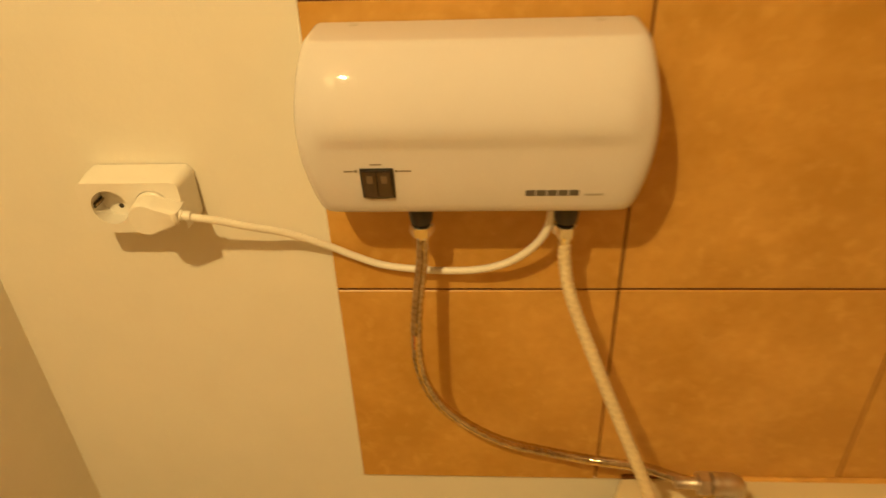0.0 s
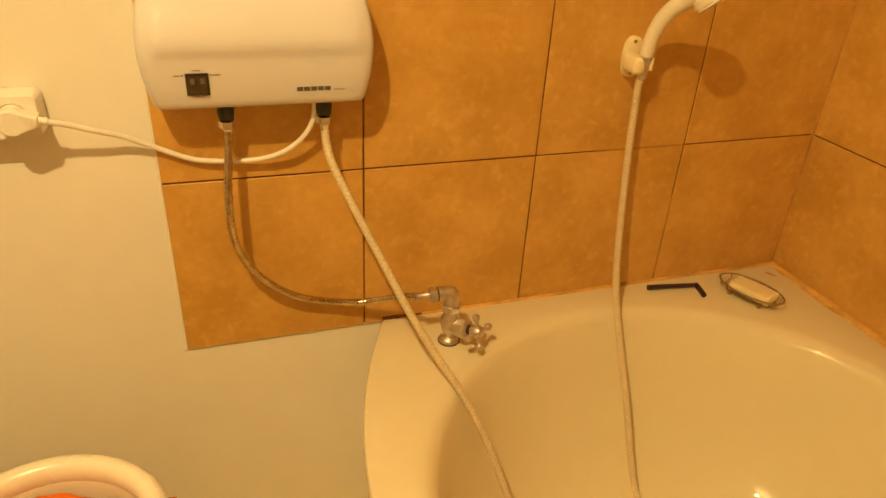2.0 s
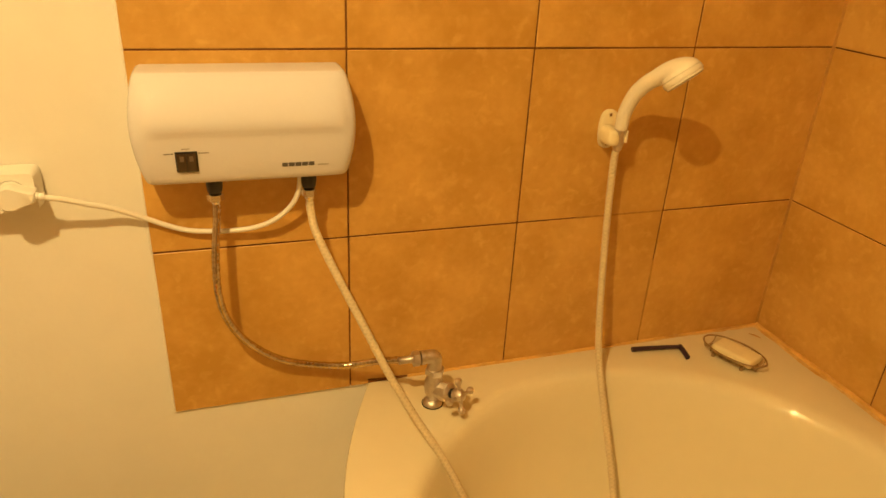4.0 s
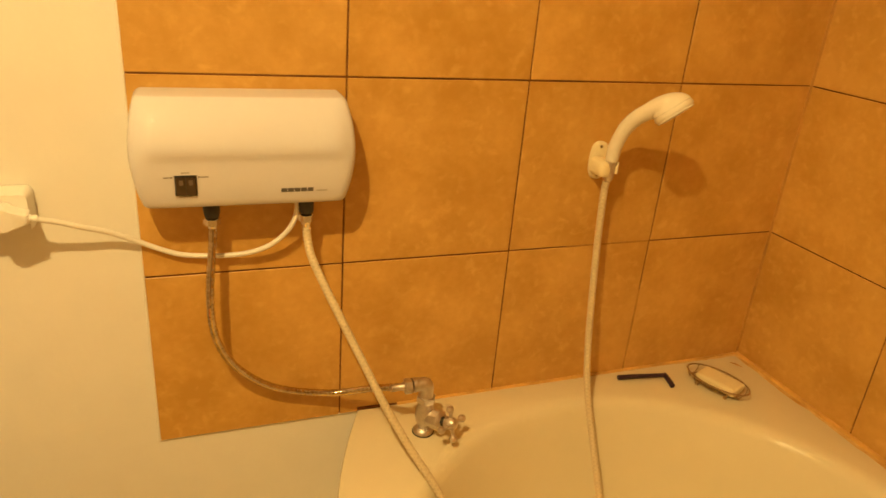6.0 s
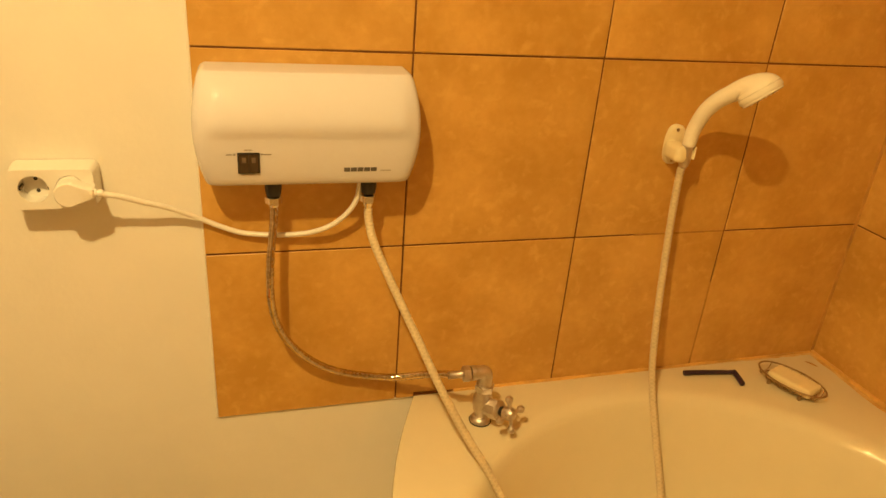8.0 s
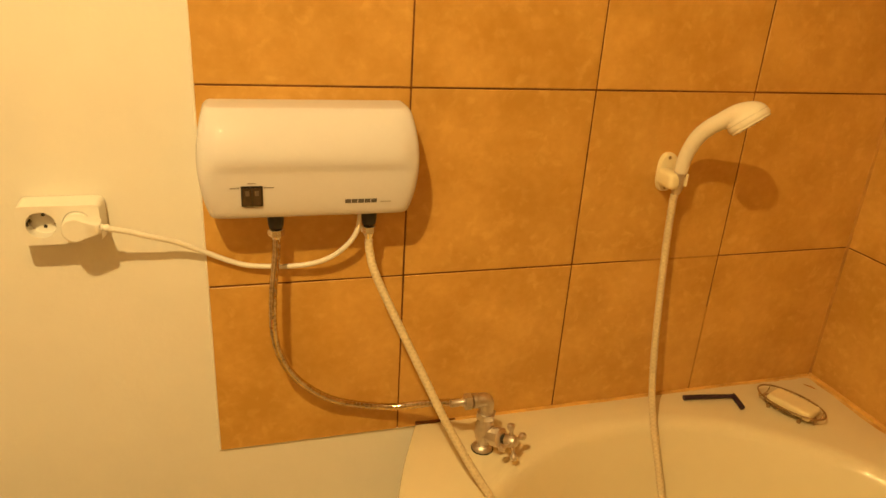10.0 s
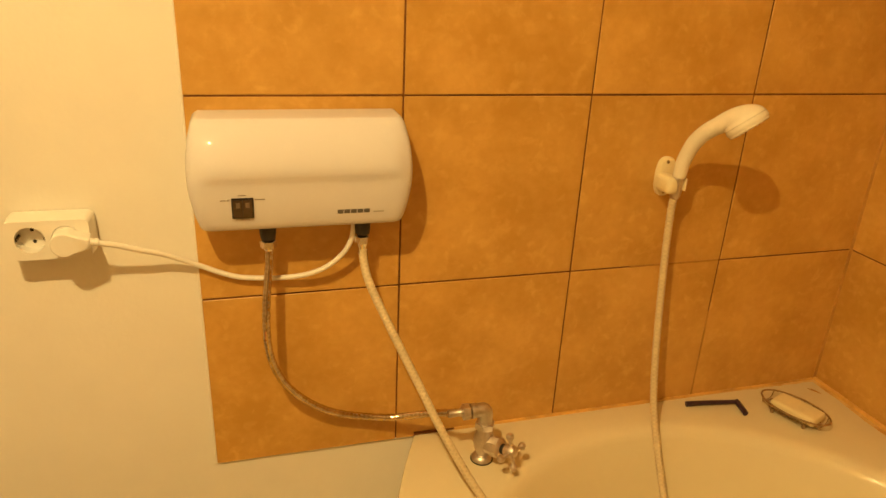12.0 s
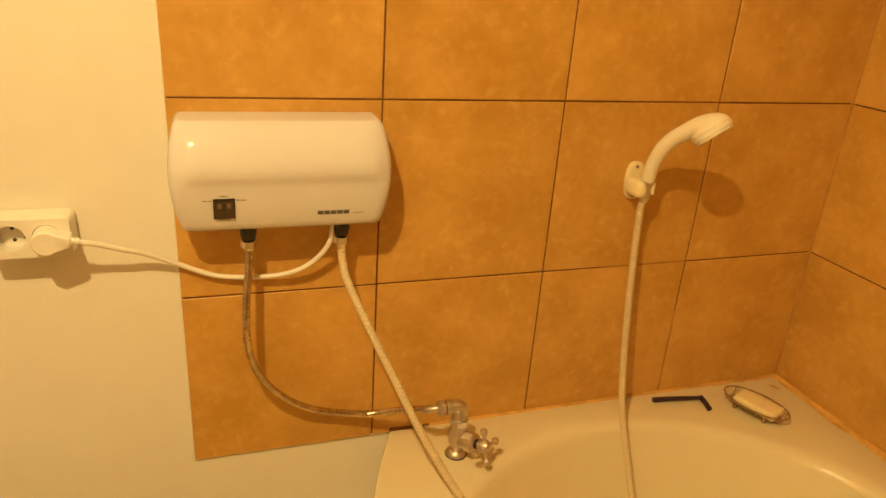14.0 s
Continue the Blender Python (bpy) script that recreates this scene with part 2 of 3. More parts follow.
tagged(part("ceiling", box(X_W - 0.1, X_E + 0.12, Y_S - 0.1, 0.12, Z_C, Z_C + 0.1), CEIL, smooth=False), "white painted ceiling", "ceiling", kind="structure")
part("grout", box(0.002, X_E + 0.005, 0.0018, 0.005, T_BASE + 0.002, Z_C), GROUT, wall_north, "dark brown tile grout", smooth=False)
part("joint", box(PITCH * 3 - 0.0022, PITCH * 3 + 0.0008, -0.0001, 0.0019, T_BASE + 0.002, 0.795), PALE_GROUT, wall_north, "tan joint washed pale", smooth=False)
part("joint", box(0.80, PITCH * 3 - 0.003, 0.0006, 0.0019, T_BASE + PITCH - 0.0035, T_BASE + PITCH + 0.0005), PALE_GROUT, wall_north, "tan joint washed pale", smooth=False)
part("grout", box(X_E + 0.0018, X_E + 0.005, Y_S, 0.0018, T_BASE + 0.002, Z_C), GROUT, wall_east, "dark brown tile grout", smooth=False)


for name, pts in (("edge_filler", [(-0.0010, 0.0030, T_BASE), (-0.0006, 0.0030, 1.4), (-0.0010, 0.0030, Z_C - 0.002)]), ("edge_filler", [(0.0, 0.0032, T_BASE - 0.0006), (0.2, 0.0032, T_BASE - 0.0008), (0.368, 0.0032, T_BASE - 0.0006)])):
    part(name, tube(pts, lambda i, u: 0.0021 + 0.0010 * noise.noise((i * 0.37, u * 9, 3)), 0.008, 8), PLASTER, wall_north, "rough white filler along the tile edge")
part("corner_sealant", tube([(X_E - 0.0005, -0.0005, T_BASE), (X_E - 0.0005, -0.0005, 1.5), (X_E - 0.0005, -0.0005, Z_C - 0.002)], 0.0036, 0.02, 8), CORNER, wall_east, "tan sealant in the tiled corner")


# ---- bathtub ----
def outer_edge(inset, n=96):
    """The rim's outline: straight along both walls, bowed on the free sides."""
    pts = []
    y_f = -1.06
    for k in range(24):                               # wall side, towards the corner
        pts.append((0.371 + (X_E - 0.001 - 0.371) * k / 24, -0.001))
    for k in range(24):                               # along the side wall
        pts.append((X_E - 0.001, -0.001 + (y_f + 0.001) * k / 24))
    for k in range(24):                               # bowed front
        u = k / 24
        pts.append((X_E - 0.001 + (0.416 - X_E) * u, y_f - 0.10 * math.sin(math.pi * u) + inset))
    for k in range(24):                               # bowed free end
        y = y_f + (-0.001 - y_f) * k / 24
        pts.append((0.246 + 0.508 * (y + 0.5) ** 2 + inset, y))
    return pts


def bath_shell():
    b = bmesh.new()
    rim = outer_edge(0)
    n = len(rim)
    ang = [math.atan2(y - BY, x - BX) for x, y in rim]
    inner = lambda r, z: [b.verts.new((BX + r * math.cos(a), BY + r * math.sin(a), z)) for a in ang]
    outer = lambda d, z: [b.verts.new((x + (BX - x) * d, y + (BY - y) * d, z)) for x, y in rim]
    rows = [outer(0.012, DECK - 0.035), outer(0.0, DECK - 0.033), outer(0.0, DECK - 0.008), outer(0.004, DECK - 0.002), outer(0.014, DECK)]
    for r, z in ((BR + 0.024, 0), (BR + 0.012, -0.0012), (BR + 0.003, -0.0045), (BR - 0.006, -0.012), (BR - 0.013, -0.025), (BR - 0.030, -0.08), (BR - 0.052, -0.15),
                 (BR - 0.080, -0.22), (BR - 0.120, -0.29), (BR - 0.170, -0.335), (BR - 0.24, -0.36), (0.12, -0.368), (0.03, -0.37)):
        rows.append(inner(r, DECK + z))
    for p, q in zip(rows, rows[1:]):
        for i in range(n):
            b.faces.new((p[i], p[(i + 1) % n], q[(i + 1) % n], q[i]))
    b.faces.new(rows[-1])
    return b


def bath_apron():
    b = bmesh.new()
    rim = outer_edge(0.010)[48:] + [outer_edge(0.010)[0]]
    rows = [[b.verts.new((x + (BX - x) * d, y + (BY - y) * d, z)) for x, y in rim] for d, z in ((0.012, DECK - 0.034), (0.012, 0.0), (0.03, 0.0), (0.03, DECK - 0.034))]
    for p, q in zip(rows, rows[1:]):
        for i in range(len(rim) - 1):
            b.faces.new((p[i], p[i + 1], q[i + 1], q[i]))
    return b


bath = thing("bathtub", "glossy white acrylic corner bathtub with a round bowl", "bathtub")
part("shell", bath_shell(), ACRYLIC, bath)
part("side_panel", bath_apron(), APRON, bath)
part("drain", lathe([(0.0, 0.0), (0.03, 0.0), (0.034, 0.002), (0.034, -0.004)], Matrix.Translation((BX, BY - 0.1, DECK - 0.363)), caps=False), CHROME, bath, "chrome drain ring")
# grout-coloured bead that paints in the shade of the gap below the tiles
part("gap_filler", tube([(0.372, -0.001, DECK - 0.001), (0.41, -0.001, DECK), (0.465, -0.001, DECK)], lambda i, u: 0.0050 - 0.0042 * u, 0.006, 8), GROUT, bath, "dark brown bead painting the shade in the gap under the tiles")
part("sealant", tube([(0.455, -0.0020, DECK - 0.0015), (0.8, -0.0020, DECK - 0.0010), (X_E - 0.004, -0.0025, DECK - 0.0010)], lambda i, u: 0.0046 + 0.0009 * noise.noise((i * 0.13, 0, 1)), 0.01, 8), CAULK, bath, "yellowed silicone bead along the tiles")
part("sealant", tube([(X_E - 0.003, -0.004, DECK + 0.001), (X_E - 0.003, -0.5, DECK + 0.002), (X_E - 0.003, -1.05, DECK + 0.001)], lambda i, u: 0.0062 + 0.0014 * noise.noise((i * 0.13, 0, 7)), 0.01, 8), CAULK, bath, "yellowed silicone bead along the tiles")


def scum(n, at, width, seed):
    """A thin irregular film on the rim along a wall: at(u) runs along it, width(u) is how far it spreads, both give vectors."""
    b = bmesh.new()
    rows = []
    for k in range(n + 1):
        u = k / n
        o, w = at(u), width(u) * (0.75 + 0.5 * noise.noise((u * 9, seed, 0)) + 0.25 * noise.noise((u * 31, seed, 4)))
        rows.append([b.verts.new(o + Vector((0, 0, h)) + w * f) for f, h in ((0, 0.0012), (0.5, 0.0011), (0.85, 0.0008), (1.0, 0.0002))])
    for p, q in zip(rows, rows[1:]):
        for i in range(3):
            b.faces.new((p[i], p[i + 1], q[i + 1], q[i]))
    return b


part("scum", scum(90, lambda u: Vector((X_E - 0.006, -0.004 - 0.98 * u, DECK)), lambda u: Vector((-0.015, 0, 0)), 2.0), SCUM, bath, "orange-tan soap scum along the wall")
part("scum", scum(60, lambda u: Vector((0.92 + (X_E - 0.926) * u, -0.005, DECK)), lambda u: Vector((0, -0.002 - 0.010 * u * u, 0)), 6.0), SCUM, bath, "orange-tan soap scum along the wall")
part("rust_stain", tube([(1.294, -0.034, DECK), (1.301, -0.046, DECK), (1.309, -0.060, DECK)], lambda i, u: 0.0026 * math.sin(math.pi * min(0.97, max(0.05, u))) + 0.0004, 0.003, 8, flat=0.35), STAIN, bath, "short brown rust stain on the rim")


# ---- water heater ----
HX = 0.1685                                           # its middle
H_LEVELS = [(1.2290, 0.000, 0), (1.2286, 0.015, 0), (1.2280, 0.030, 0), (1.2272, 0.045, 0), (1.2266, 0.0515, 0), (1.2262, 0.0543, 0), (1.2254, 0.0560, 0), (1.2240, 0.0572, 0), (1.2222, 0.0583, 0), (1.2190, 0.0618, 0), (1.2140, 0.0655, 0.001), (1.2060, 0.0705, 0.003),
            (1.1975, 0.0750, 0.005), (1.1880, 0.0790, 0.0065), (1.1780, 0.0820, 0.008), (1.1690, 0.0840, 0.009), (1.1600, 0.0855, 0.0095), (1.1520, 0.0862, 0.0085), (1.1450, 0.0866, 0.0055),
            (1.1390, 0.0867, 0.002), (1.1330, 0.0865, 0.0003), (1.1225, 0.0857, 0), (1.1107, 0.0840, 0), (1.0980, 0.0819, 0), (1.0835, 0.0790, 0), (1.0717, 0.0757, 0), (1.0648, 0.0730, 0), (1.0609, 0.0699, 0),
            (1.0590, 0.0660, 0), (1.0580, 0.0600, 0), (1.0580, 0.0, 0)]


def heater_depth(x, z):
    """How far the heater's front stands out from the wall at x, z."""
    lv = next((p, q) for p, q in zip(H_LEVELS, H_LEVELS[1:]) if p[0] >= z >= q[0])
    t = (lv[0][0] - z) / max(1e-6, lv[0][0] - lv[1][0])
    d, g = (lv[0][k] * (1 - t) + lv[1][k] * t for k in (1, 2))
    u = abs(x - HX) / heater_half(z)
    return (d + 0.72 * g * max(0, 1 - (u / 0.90) ** 14)) * max(0.0, 1 - u ** 20) ** (1 / 7)


def heater_half(z):
    s = (z - 1.058) / (1.229 - 1.058)
    corner = 0.009 * (1 - math.sqrt(max(0.0, 1 - (max(0.0, z - 1.218) / 0.0112) ** 2)))
    return 0.1545 - corner + 0.0155 * math.sin(math.pi * min(1, max(0, s))) ** 0.8


def heater_shell():
    b = bmesh.new()
    us = [math.sin(math.pi / 2 * k / 26) for k in range(-26, 27)]
    rows = []
    for z, d, g in H_LEVELS:
        w = heater_half(z)
        row = []
        for u in us:
            bulge = 0.72 * g * max(0, 1 - (abs(u) / 0.90) ** 14)
            row.append(b.verts.new((HX + w * u, -0.001 - (d + bulge) * max(0.0, 1 - abs(u) ** 20) ** (1 / 7), z)))
        rows.append(row)
    for p, q in zip(rows, rows[1:]):
        for i in range(len(us) - 1):
            b.faces.new((p[i], p[i + 1], q[i + 1], q[i]))
    bmesh.ops.remove_doubles(b, verts=b.verts[:], dist=1e-5)
    return b


def on_heater(x0, x1, z0, z1, out, thick=0.001):
    """A thin plate that follows the heater's front."""
    b = bmesh.new()
    n = 4
    cells = [[[b.verts.new((x0 + (x1 - x0) * i / n, -0.001 - heater_depth(x0 + (x1 - x0) * i / n, z0 + (z1 - z0) * j / n) - o, z0 + (z1 - z0) * j / n)) for j in range(n + 1)] for i in range(n + 1)] for o in (out, out - thick)]
    for g in cells:
        for i in range(n):
            for j in range(n):
                b.faces.new((g[i][j], g[i + 1][j], g[i + 1][j + 1], g[i][j + 1]))
    edge = [(i, 0) for i in range(n)] + [(n, j) for j in range(n)] + [(n - i, n) for i in range(n)] + [(0, n - j) for j in range(n)]
    for (a, c), (d, e) in zip(edge, edge[1:] + edge[:1]):
        b.faces.new((cells[0][a][c], cells[0][d][e], cells[1][d][e], cells[1][a][c]))
    return b


heater = thing("water_heater", "glossy white electric instant water heater fixed to the tiles", "water heater")
part("casing", heater_shell(), GLOSSY, heater)
part("switch_frame", on_heater(0.0605, 0.0920, 1.0825, 1.1160, 0.0016, 0.003), BLACK, heater, "black switch frame")
part("rocker", on_heater(0.0630, 0.0758, 1.0850, 1.1135, 0.0042, 0.003), ROCKER, heater, "dark smoked rocker switch")
part("rocker", on_heater(0.0768, 0.0896, 1.0850, 1.1135, 0.0042, 0.003), ROCKER, heater, "dark smoked rocker switch")
for x in (0.0668, 0.0804):
    part("indicator", on_heater(x, x + 0.0058, 1.1010, 1.1095, 0.0048, 0.002), LENS, heater, "smoky indicator lens")
for x0, x1, z0, z1 in ((0.045, 0.0535, 1.1085, 1.1100), (0.0975, 0.1090, 1.1085, 1.1100), (0.0705, 0.0820, 1.1160, 1.1172), (0.0660, 0.0850, 1.0765, 1.0774), (0.0550, 0.0580, 1.1082, 1.1106), (0.0940, 0.0965, 1.1082, 1.1106)):
    part("print_mark", on_heater(x0, x1, z0 + 0.0035, z1 + 0.0035, 0.0004, 0.0006), INK3, heater, "small dark grey printed mark")
for k in range(5):
    x0 = 0.2165 + 0.0103 * k
    part("logo_bar", on_heater(x0, x0 + 0.0092, 1.0825, 1.0893, 0.0004, 0.0006), INK, heater, "dark grey printed logo shape")
part("logo_bar", on_heater(0.2725, 0.2895, 1.0825, 1.0848, 0.0004, 0.0006), INK2, heater, "pale grey printed logo shape")
for x in (0.055, 0.285):
    part("top_notch", box(x - 0.004, x + 0.004, -0.014, -0.009, 1.2275, 1.2291, 0.0005), INK2, heater, "dark screw notch")
for x in (0.132, 0.238):
    part("cover_screw", lathe([(0.0, -0.0035), (0.0028, -0.0035), (0.0032, -0.001), (0.0032, 0.004)], Matrix.Translation((x, -0.052, 1.0575)), 12, caps=False), CREAM, heater)
for x in (0.1115, 0.2615):
    part("spigot", lathe([(0.0128, 0.004), (0.0133, 0.0), (0.0128, -0.012), (0.0118, -0.020), (0.0112, -0.0225), (0.005, -0.0225)], Matrix.Translation((x, -0.044, 1.0565)), 24), BLACK, heater, "black plastic pipe spigot")


def hex_nut(at, r=0.0112, height=0.011, way=(0, 0, 1)):
    return lathe([(r * 0.86, -height / 2), (r, -height / 2 + 0.0012), (r, height / 2 - 0.0012), (r * 0.86, height / 2)], along(at, way), 6)


# ---- braided hose and tap ----
TX, TY = 0.481, -0.100
hose = thing("braided_hose", "thin braided steel water hose hanging from the heater to the tap", "hose")
B_PATH = [(0.1115, -0.044, 1.016), (0.1099, -0.048, 0.9859), (0.1042, -0.058, 0.9438), (0.101, -0.066, 0.9022), (0.1013, -0.066, 0.8578), (0.1088, -0.058, 0.811), (0.1286, -0.046, 0.7613),
          (0.1624, -0.034, 0.7161), (0.2051, -0.027, 0.6824), (0.2594, -0.023, 0.6609), (0.3232, -0.031, 0.6535), (0.3807, -0.056, 0.6709), (0.4138, -0.087, 0.6894), (0.434, -0.1, 0.696)]
part("braid", tube(B_PATH, lambda i, u: 0.0067 + 0.0001 * math.sin(i * 1.9), 0.0025, 14, twist=0.035), BRAID, hose)
part("nut", hex_nut((0.1115, -0.044, 1.0255), 0.0135, 0.013), BRIGHT, hose, "chrome hex nut")
part("ferrule", lathe([(0.0075, 0.0), (0.0078, -0.004), (0.0068, -0.006), (0.0072, -0.018), (0.006, -0.019)], Matrix.Translation((0.1115, -0.044, 1.020)), 18), BRIGHT, hose, "crimped chrome ferrule")
part("ferrule", lathe([(0.0075, 0.0), (0.0078, 0.004), (0.0068, 0.006), (0.0072, 0.026), (0.006, 0.027)], along((0.435, -0.100, 0.696), (-1, 0, 0)), 18), CHROME, hose, "crimped chrome ferrule")
part("nut", hex_nut((0.4425, -0.100, 0.696), 0.0150, 0.0145, (1, 0, 0)), CHROME, hose, "chrome hex nut")

tap = thing("angle_valve", "worn chrome angle valve with a cross handle on the bath rim", "tap")
part("rosette", lathe([(0.0, 0.0), (0.0190, 0.0), (0.0200, 0.0020), (0.0188, 0.0065), (0.0155, 0.0105), (0.0125, 0.0125), (0.0, 0.0125)], Matrix.Translation((TX - 0.002, TY - 0.002, DECK)), 32, caps=False), CHROME, tap)
part("gasket", lathe([(0.0205, 0.0), (0.0214, 0.0006), (0.0214, 0.0020), (0.0190, 0.0024)], Matrix.Translation((TX - 0.002, TY - 0.002, DECK)), 32, caps=False), BLACK, tap, "dark rubber gasket")
part("body", lathe([(0.0125, 0.0), (0.0130, 0.012), (0.0172, 0.020), (0.0192, 0.032), (0.0182, 0.046), (0.0150, 0.056), (0.0135, 0.063)], Matrix.Translation((TX, TY, DECK + 0.006)), 28), CHROME, tap)
part("collar", hex_nut((TX, TY, DECK + 0.076), 0.0188, 0.014), CHROME, tap)
part("elbow", tube([(TX, TY, DECK + 0.080), (TX, TY, DECK + 0.100), (TX - 0.0025, TY, DECK + 0.1080), (TX - 0.010, TY, DECK + 0.1105), (TX - 0.030, TY, DECK + 0.110)], lambda i, u: 0.0132 + 0.0010 * (u > 0.85) + 0.0012 * (u < 0.12), 0.002, 20), CHROME, tap)
AX = Vector((math.cos(radians(-60)) * math.cos(radians(16)), math.sin(radians(-60)) * math.cos(radians(16)), math.sin(radians(16))))
hub_at = Vector((TX, TY, DECK + 0.034))
part("bonnet", lathe([(0.0155, 0.002), (0.0160, 0.022), (0.0192, 0.0235), (0.0192, 0.043), (0.0165, 0.0455), (0.0100, 0.048)], along(hub_at, AX), 8), CHROME, tap)
part("spindle", lathe([(0.0098, 0.046), (0.0098, 0.058)], along(hub_at, AX), 16), BLACK, tap, "dark spindle gap")
handle = part("handle", lathe([(0.0, 0.0555), (0.0112, 0.0565), (0.0128, 0.0610), (0.0124, 0.0710), (0.0085, 0.0775), (0.0, 0.0795)], along(hub_at, AX), 24, caps=False), CHROME, tap, "chrome cross handle")
E_R = AX.cross(Vector((0, 0, 1))).normalized()
E_U = E_R.cross(AX)
for k in range(4):
    a = math.pi / 2 * k - 0.06
    d = E_U * math.cos(a) + E_R * math.sin(a)
    part("spoke", lathe([(0.0052, 0.006), (0.0036, 0.014), (0.0037, 0.022), (0.0060, 0.0250), (0.0076, 0.0295), (0.0062, 0.0342), (0.0025, 0.0366)], along(hub_at + AX * 0.069 - E_U * 0.0015, d), 14), CHROME, handle)


# ---- shower ----
shower_hose = thing("shower_hose", "white ribbed plastic shower hose hanging into the bath", "hose")
S_PATH = [(0.2615, -0.044, 1.012), (0.2630, -0.050, 0.985), (0.2700, -0.068, 0.952), (0.3000, -0.105, 0.882), (0.3400, -0.148, 0.795), (0.3710, -0.183, 0.728), (0.4100, -0.215, 0.655), (0.4455, -0.247, 0.597),
          (0.4720, -0.272, 0.545), (0.5000, -0.300, 0.475), (0.5300, -0.345, 0.380), (0.5800, -0.360, 0.262), (0.6400, -0.440, 0.238), (0.7200, -0.510, 0.228),
          (0.8000, -0.500, 0.229), (0.8360, -0.410, 0.240), (0.8385, -0.300, 0.285), (0.8430, -0.200, 0.450), (0.8430, -0.140, 0.555), (0.8430, -0.098, 0.640), (0.8440, -0.074, 0.730), (0.8450, -0.055, 0.845),
          (0.8440, -0.043, 0.960), (0.8420, -0.040, 1.045), (0.8410, -0.043, 1.068)]
part("hose", tube(S_PATH, lambda i, u: 0.0070 + 0.00025 * (1 if i % 4 in (0, 1) else -1), 0.0016, 12), HOSE_W, shower_hose)
part("nut", hex_nut((0.2615, -0.044, 1.0245), 0.0130, 0.013), BRIGHT, shower_hose, "chrome hex nut")
part("ferrule", lathe([(0.0085, 0.0), (0.0088, -0.006), (0.0075, -0.008), (0.0078, -0.020), (0.0065, -0.021)], Matrix.Translation((0.2615, -0.044, 1.019)), 18), BRIGHT, shower_hose, "crimped chrome ferrule")
part("cone", lathe([(0.0070, -0.004), (0.0090, 0.0), (0.0108, 0.012), (0.0114, 0.046)], along((0.8420, -0.0440, 1.072), (-0.05, -0.10, 1)), 20), CHROME, shower_hose, "chrome hose cone")

holder = thing("shower_holder", "cream plastic shower holder screwed to the tiles", "shower holder")


def holder_plate():
    b = bmesh.new()
    rows = []
    for y, s in ((0.0, 1.0), (-0.007, 1.0), (-0.010, 0.94), (-0.0115, 0.80)):
        rows.append([b.verts.new((0.8405 + 0.0195 * s * math.copysign(abs(math.cos(a)) ** 0.75, math.cos(a)), y - 0.0005, 1.099 + 0.0375 * s * math.copysign(abs(math.sin(a)) ** 0.75, math.sin(a)))) for a in (2 * math.pi * k / 40 for k in range(40))])
    for p, q in zip(rows, rows[1:]):
        for i in range(40):
            b.faces.new((p[i], p[(i + 1) % 40], q[(i + 1) % 40], q[i]))
    b.faces.new(rows[-1])
    return b


part("plate", holder_plate(), HOLDER_M, holder)
part("arm", box(0.8165, 0.8440, -0.056, -0.006, 1.077, 1.110, 0.0125, 5), HOLDER_M, holder)
part("prong", box(0.8480, 0.8515, -0.060, -0.036, 1.086, 1.110, 0.0016, 2), HOLDER_M, holder)
for z in (1.128, 1.070):
    part("screw", lathe([(0.0, 0.0015), (0.0030, 0.0012), (0.0036, -0.001)], along((0.838, -0.0115, z), (0, -1, 0)), 12, caps=False), WIRE, holder, "small dull screw")

shower = thing("hand_shower", "cream plastic hand shower hanging in its holder", "shower")
G_PATH = [(0.838, -0.052, 1.113), (0.8379, -0.0535, 1.1216), (0.8375, -0.056, 1.1379), (0.8393, -0.063, 1.1596), (0.8416, -0.0745, 1.1815), (0.8471, -0.0895, 1.2005), (0.8533, -0.107, 1.2152), (0.8614, -0.1225, 1.2258)]
FACE = Vector((0.42, -0.52, -0.75)).normalized()       # the way in which the water leaves
hm = along((0.8760, -0.1450, 1.2330), FACE) @ Matrix.Scale(0.92, 4)


def shower_body():
    """Grip and head in one: round sections that turn and widen from the handle into the head."""
    c = spline(G_PATH, 0.003)
    way = [(c[min(i + 1, len(c) - 1)] - c[max(i - 1, 0)]).normalized() for i in range(len(c))]
    last = next(i for i, q in enumerate(c) if q.x > 0.8530)
    rings = [(c[i], way[i], 0.0122 + 0.0024 * i / last) for i in range(last + 1)]
    end = hm @ Vector((0, 0, -0.0050))
    a, ta, tb = c[last], way[last] * 0.040, FACE * 0.030
    for k in range(1, 13):
        t = k / 12
        q = a * (2 * t ** 3 - 3 * t * t + 1) + ta * (t ** 3 - 2 * t * t + t) + end * (3 * t * t - 2 * t ** 3) + tb * (t ** 3 - t * t)
        rings.append((q, way[last].lerp(FACE, t ** 0.9).normalized(), 0.0146 + (0.0335 - 0.0146) * t ** 1.4))
    for r, z in ((0.0385, 0.0015), (0.0372, 0.0022), (0.0388, 0.0030), (0.0395, 0.010), (0.0380, 0.0125)):
        rings.append((hm @ Vector((0, 0, z)), FACE, r * 0.92))
    b = bmesh.new()
    n, side, rows = 36, None, []
    for q, w, r in rings:
        side = w.orthogonal().normalized() if side is None else (side - w * side.dot(w)).normalized()
        up = w.cross(side)
        rows.append([b.verts.new(q + (side * math.cos(t) + up * math.sin(t)) * r) for t in (2 * math.pi * k / n for k in range(n))])
    for p, q in zip(rows, rows[1:]):
        for k in range(n):
            b.faces.new((p[k], p[(k + 1) % n], q[(k + 1) % n], q[k]))
    b.faces.new(rows[0])
    return b


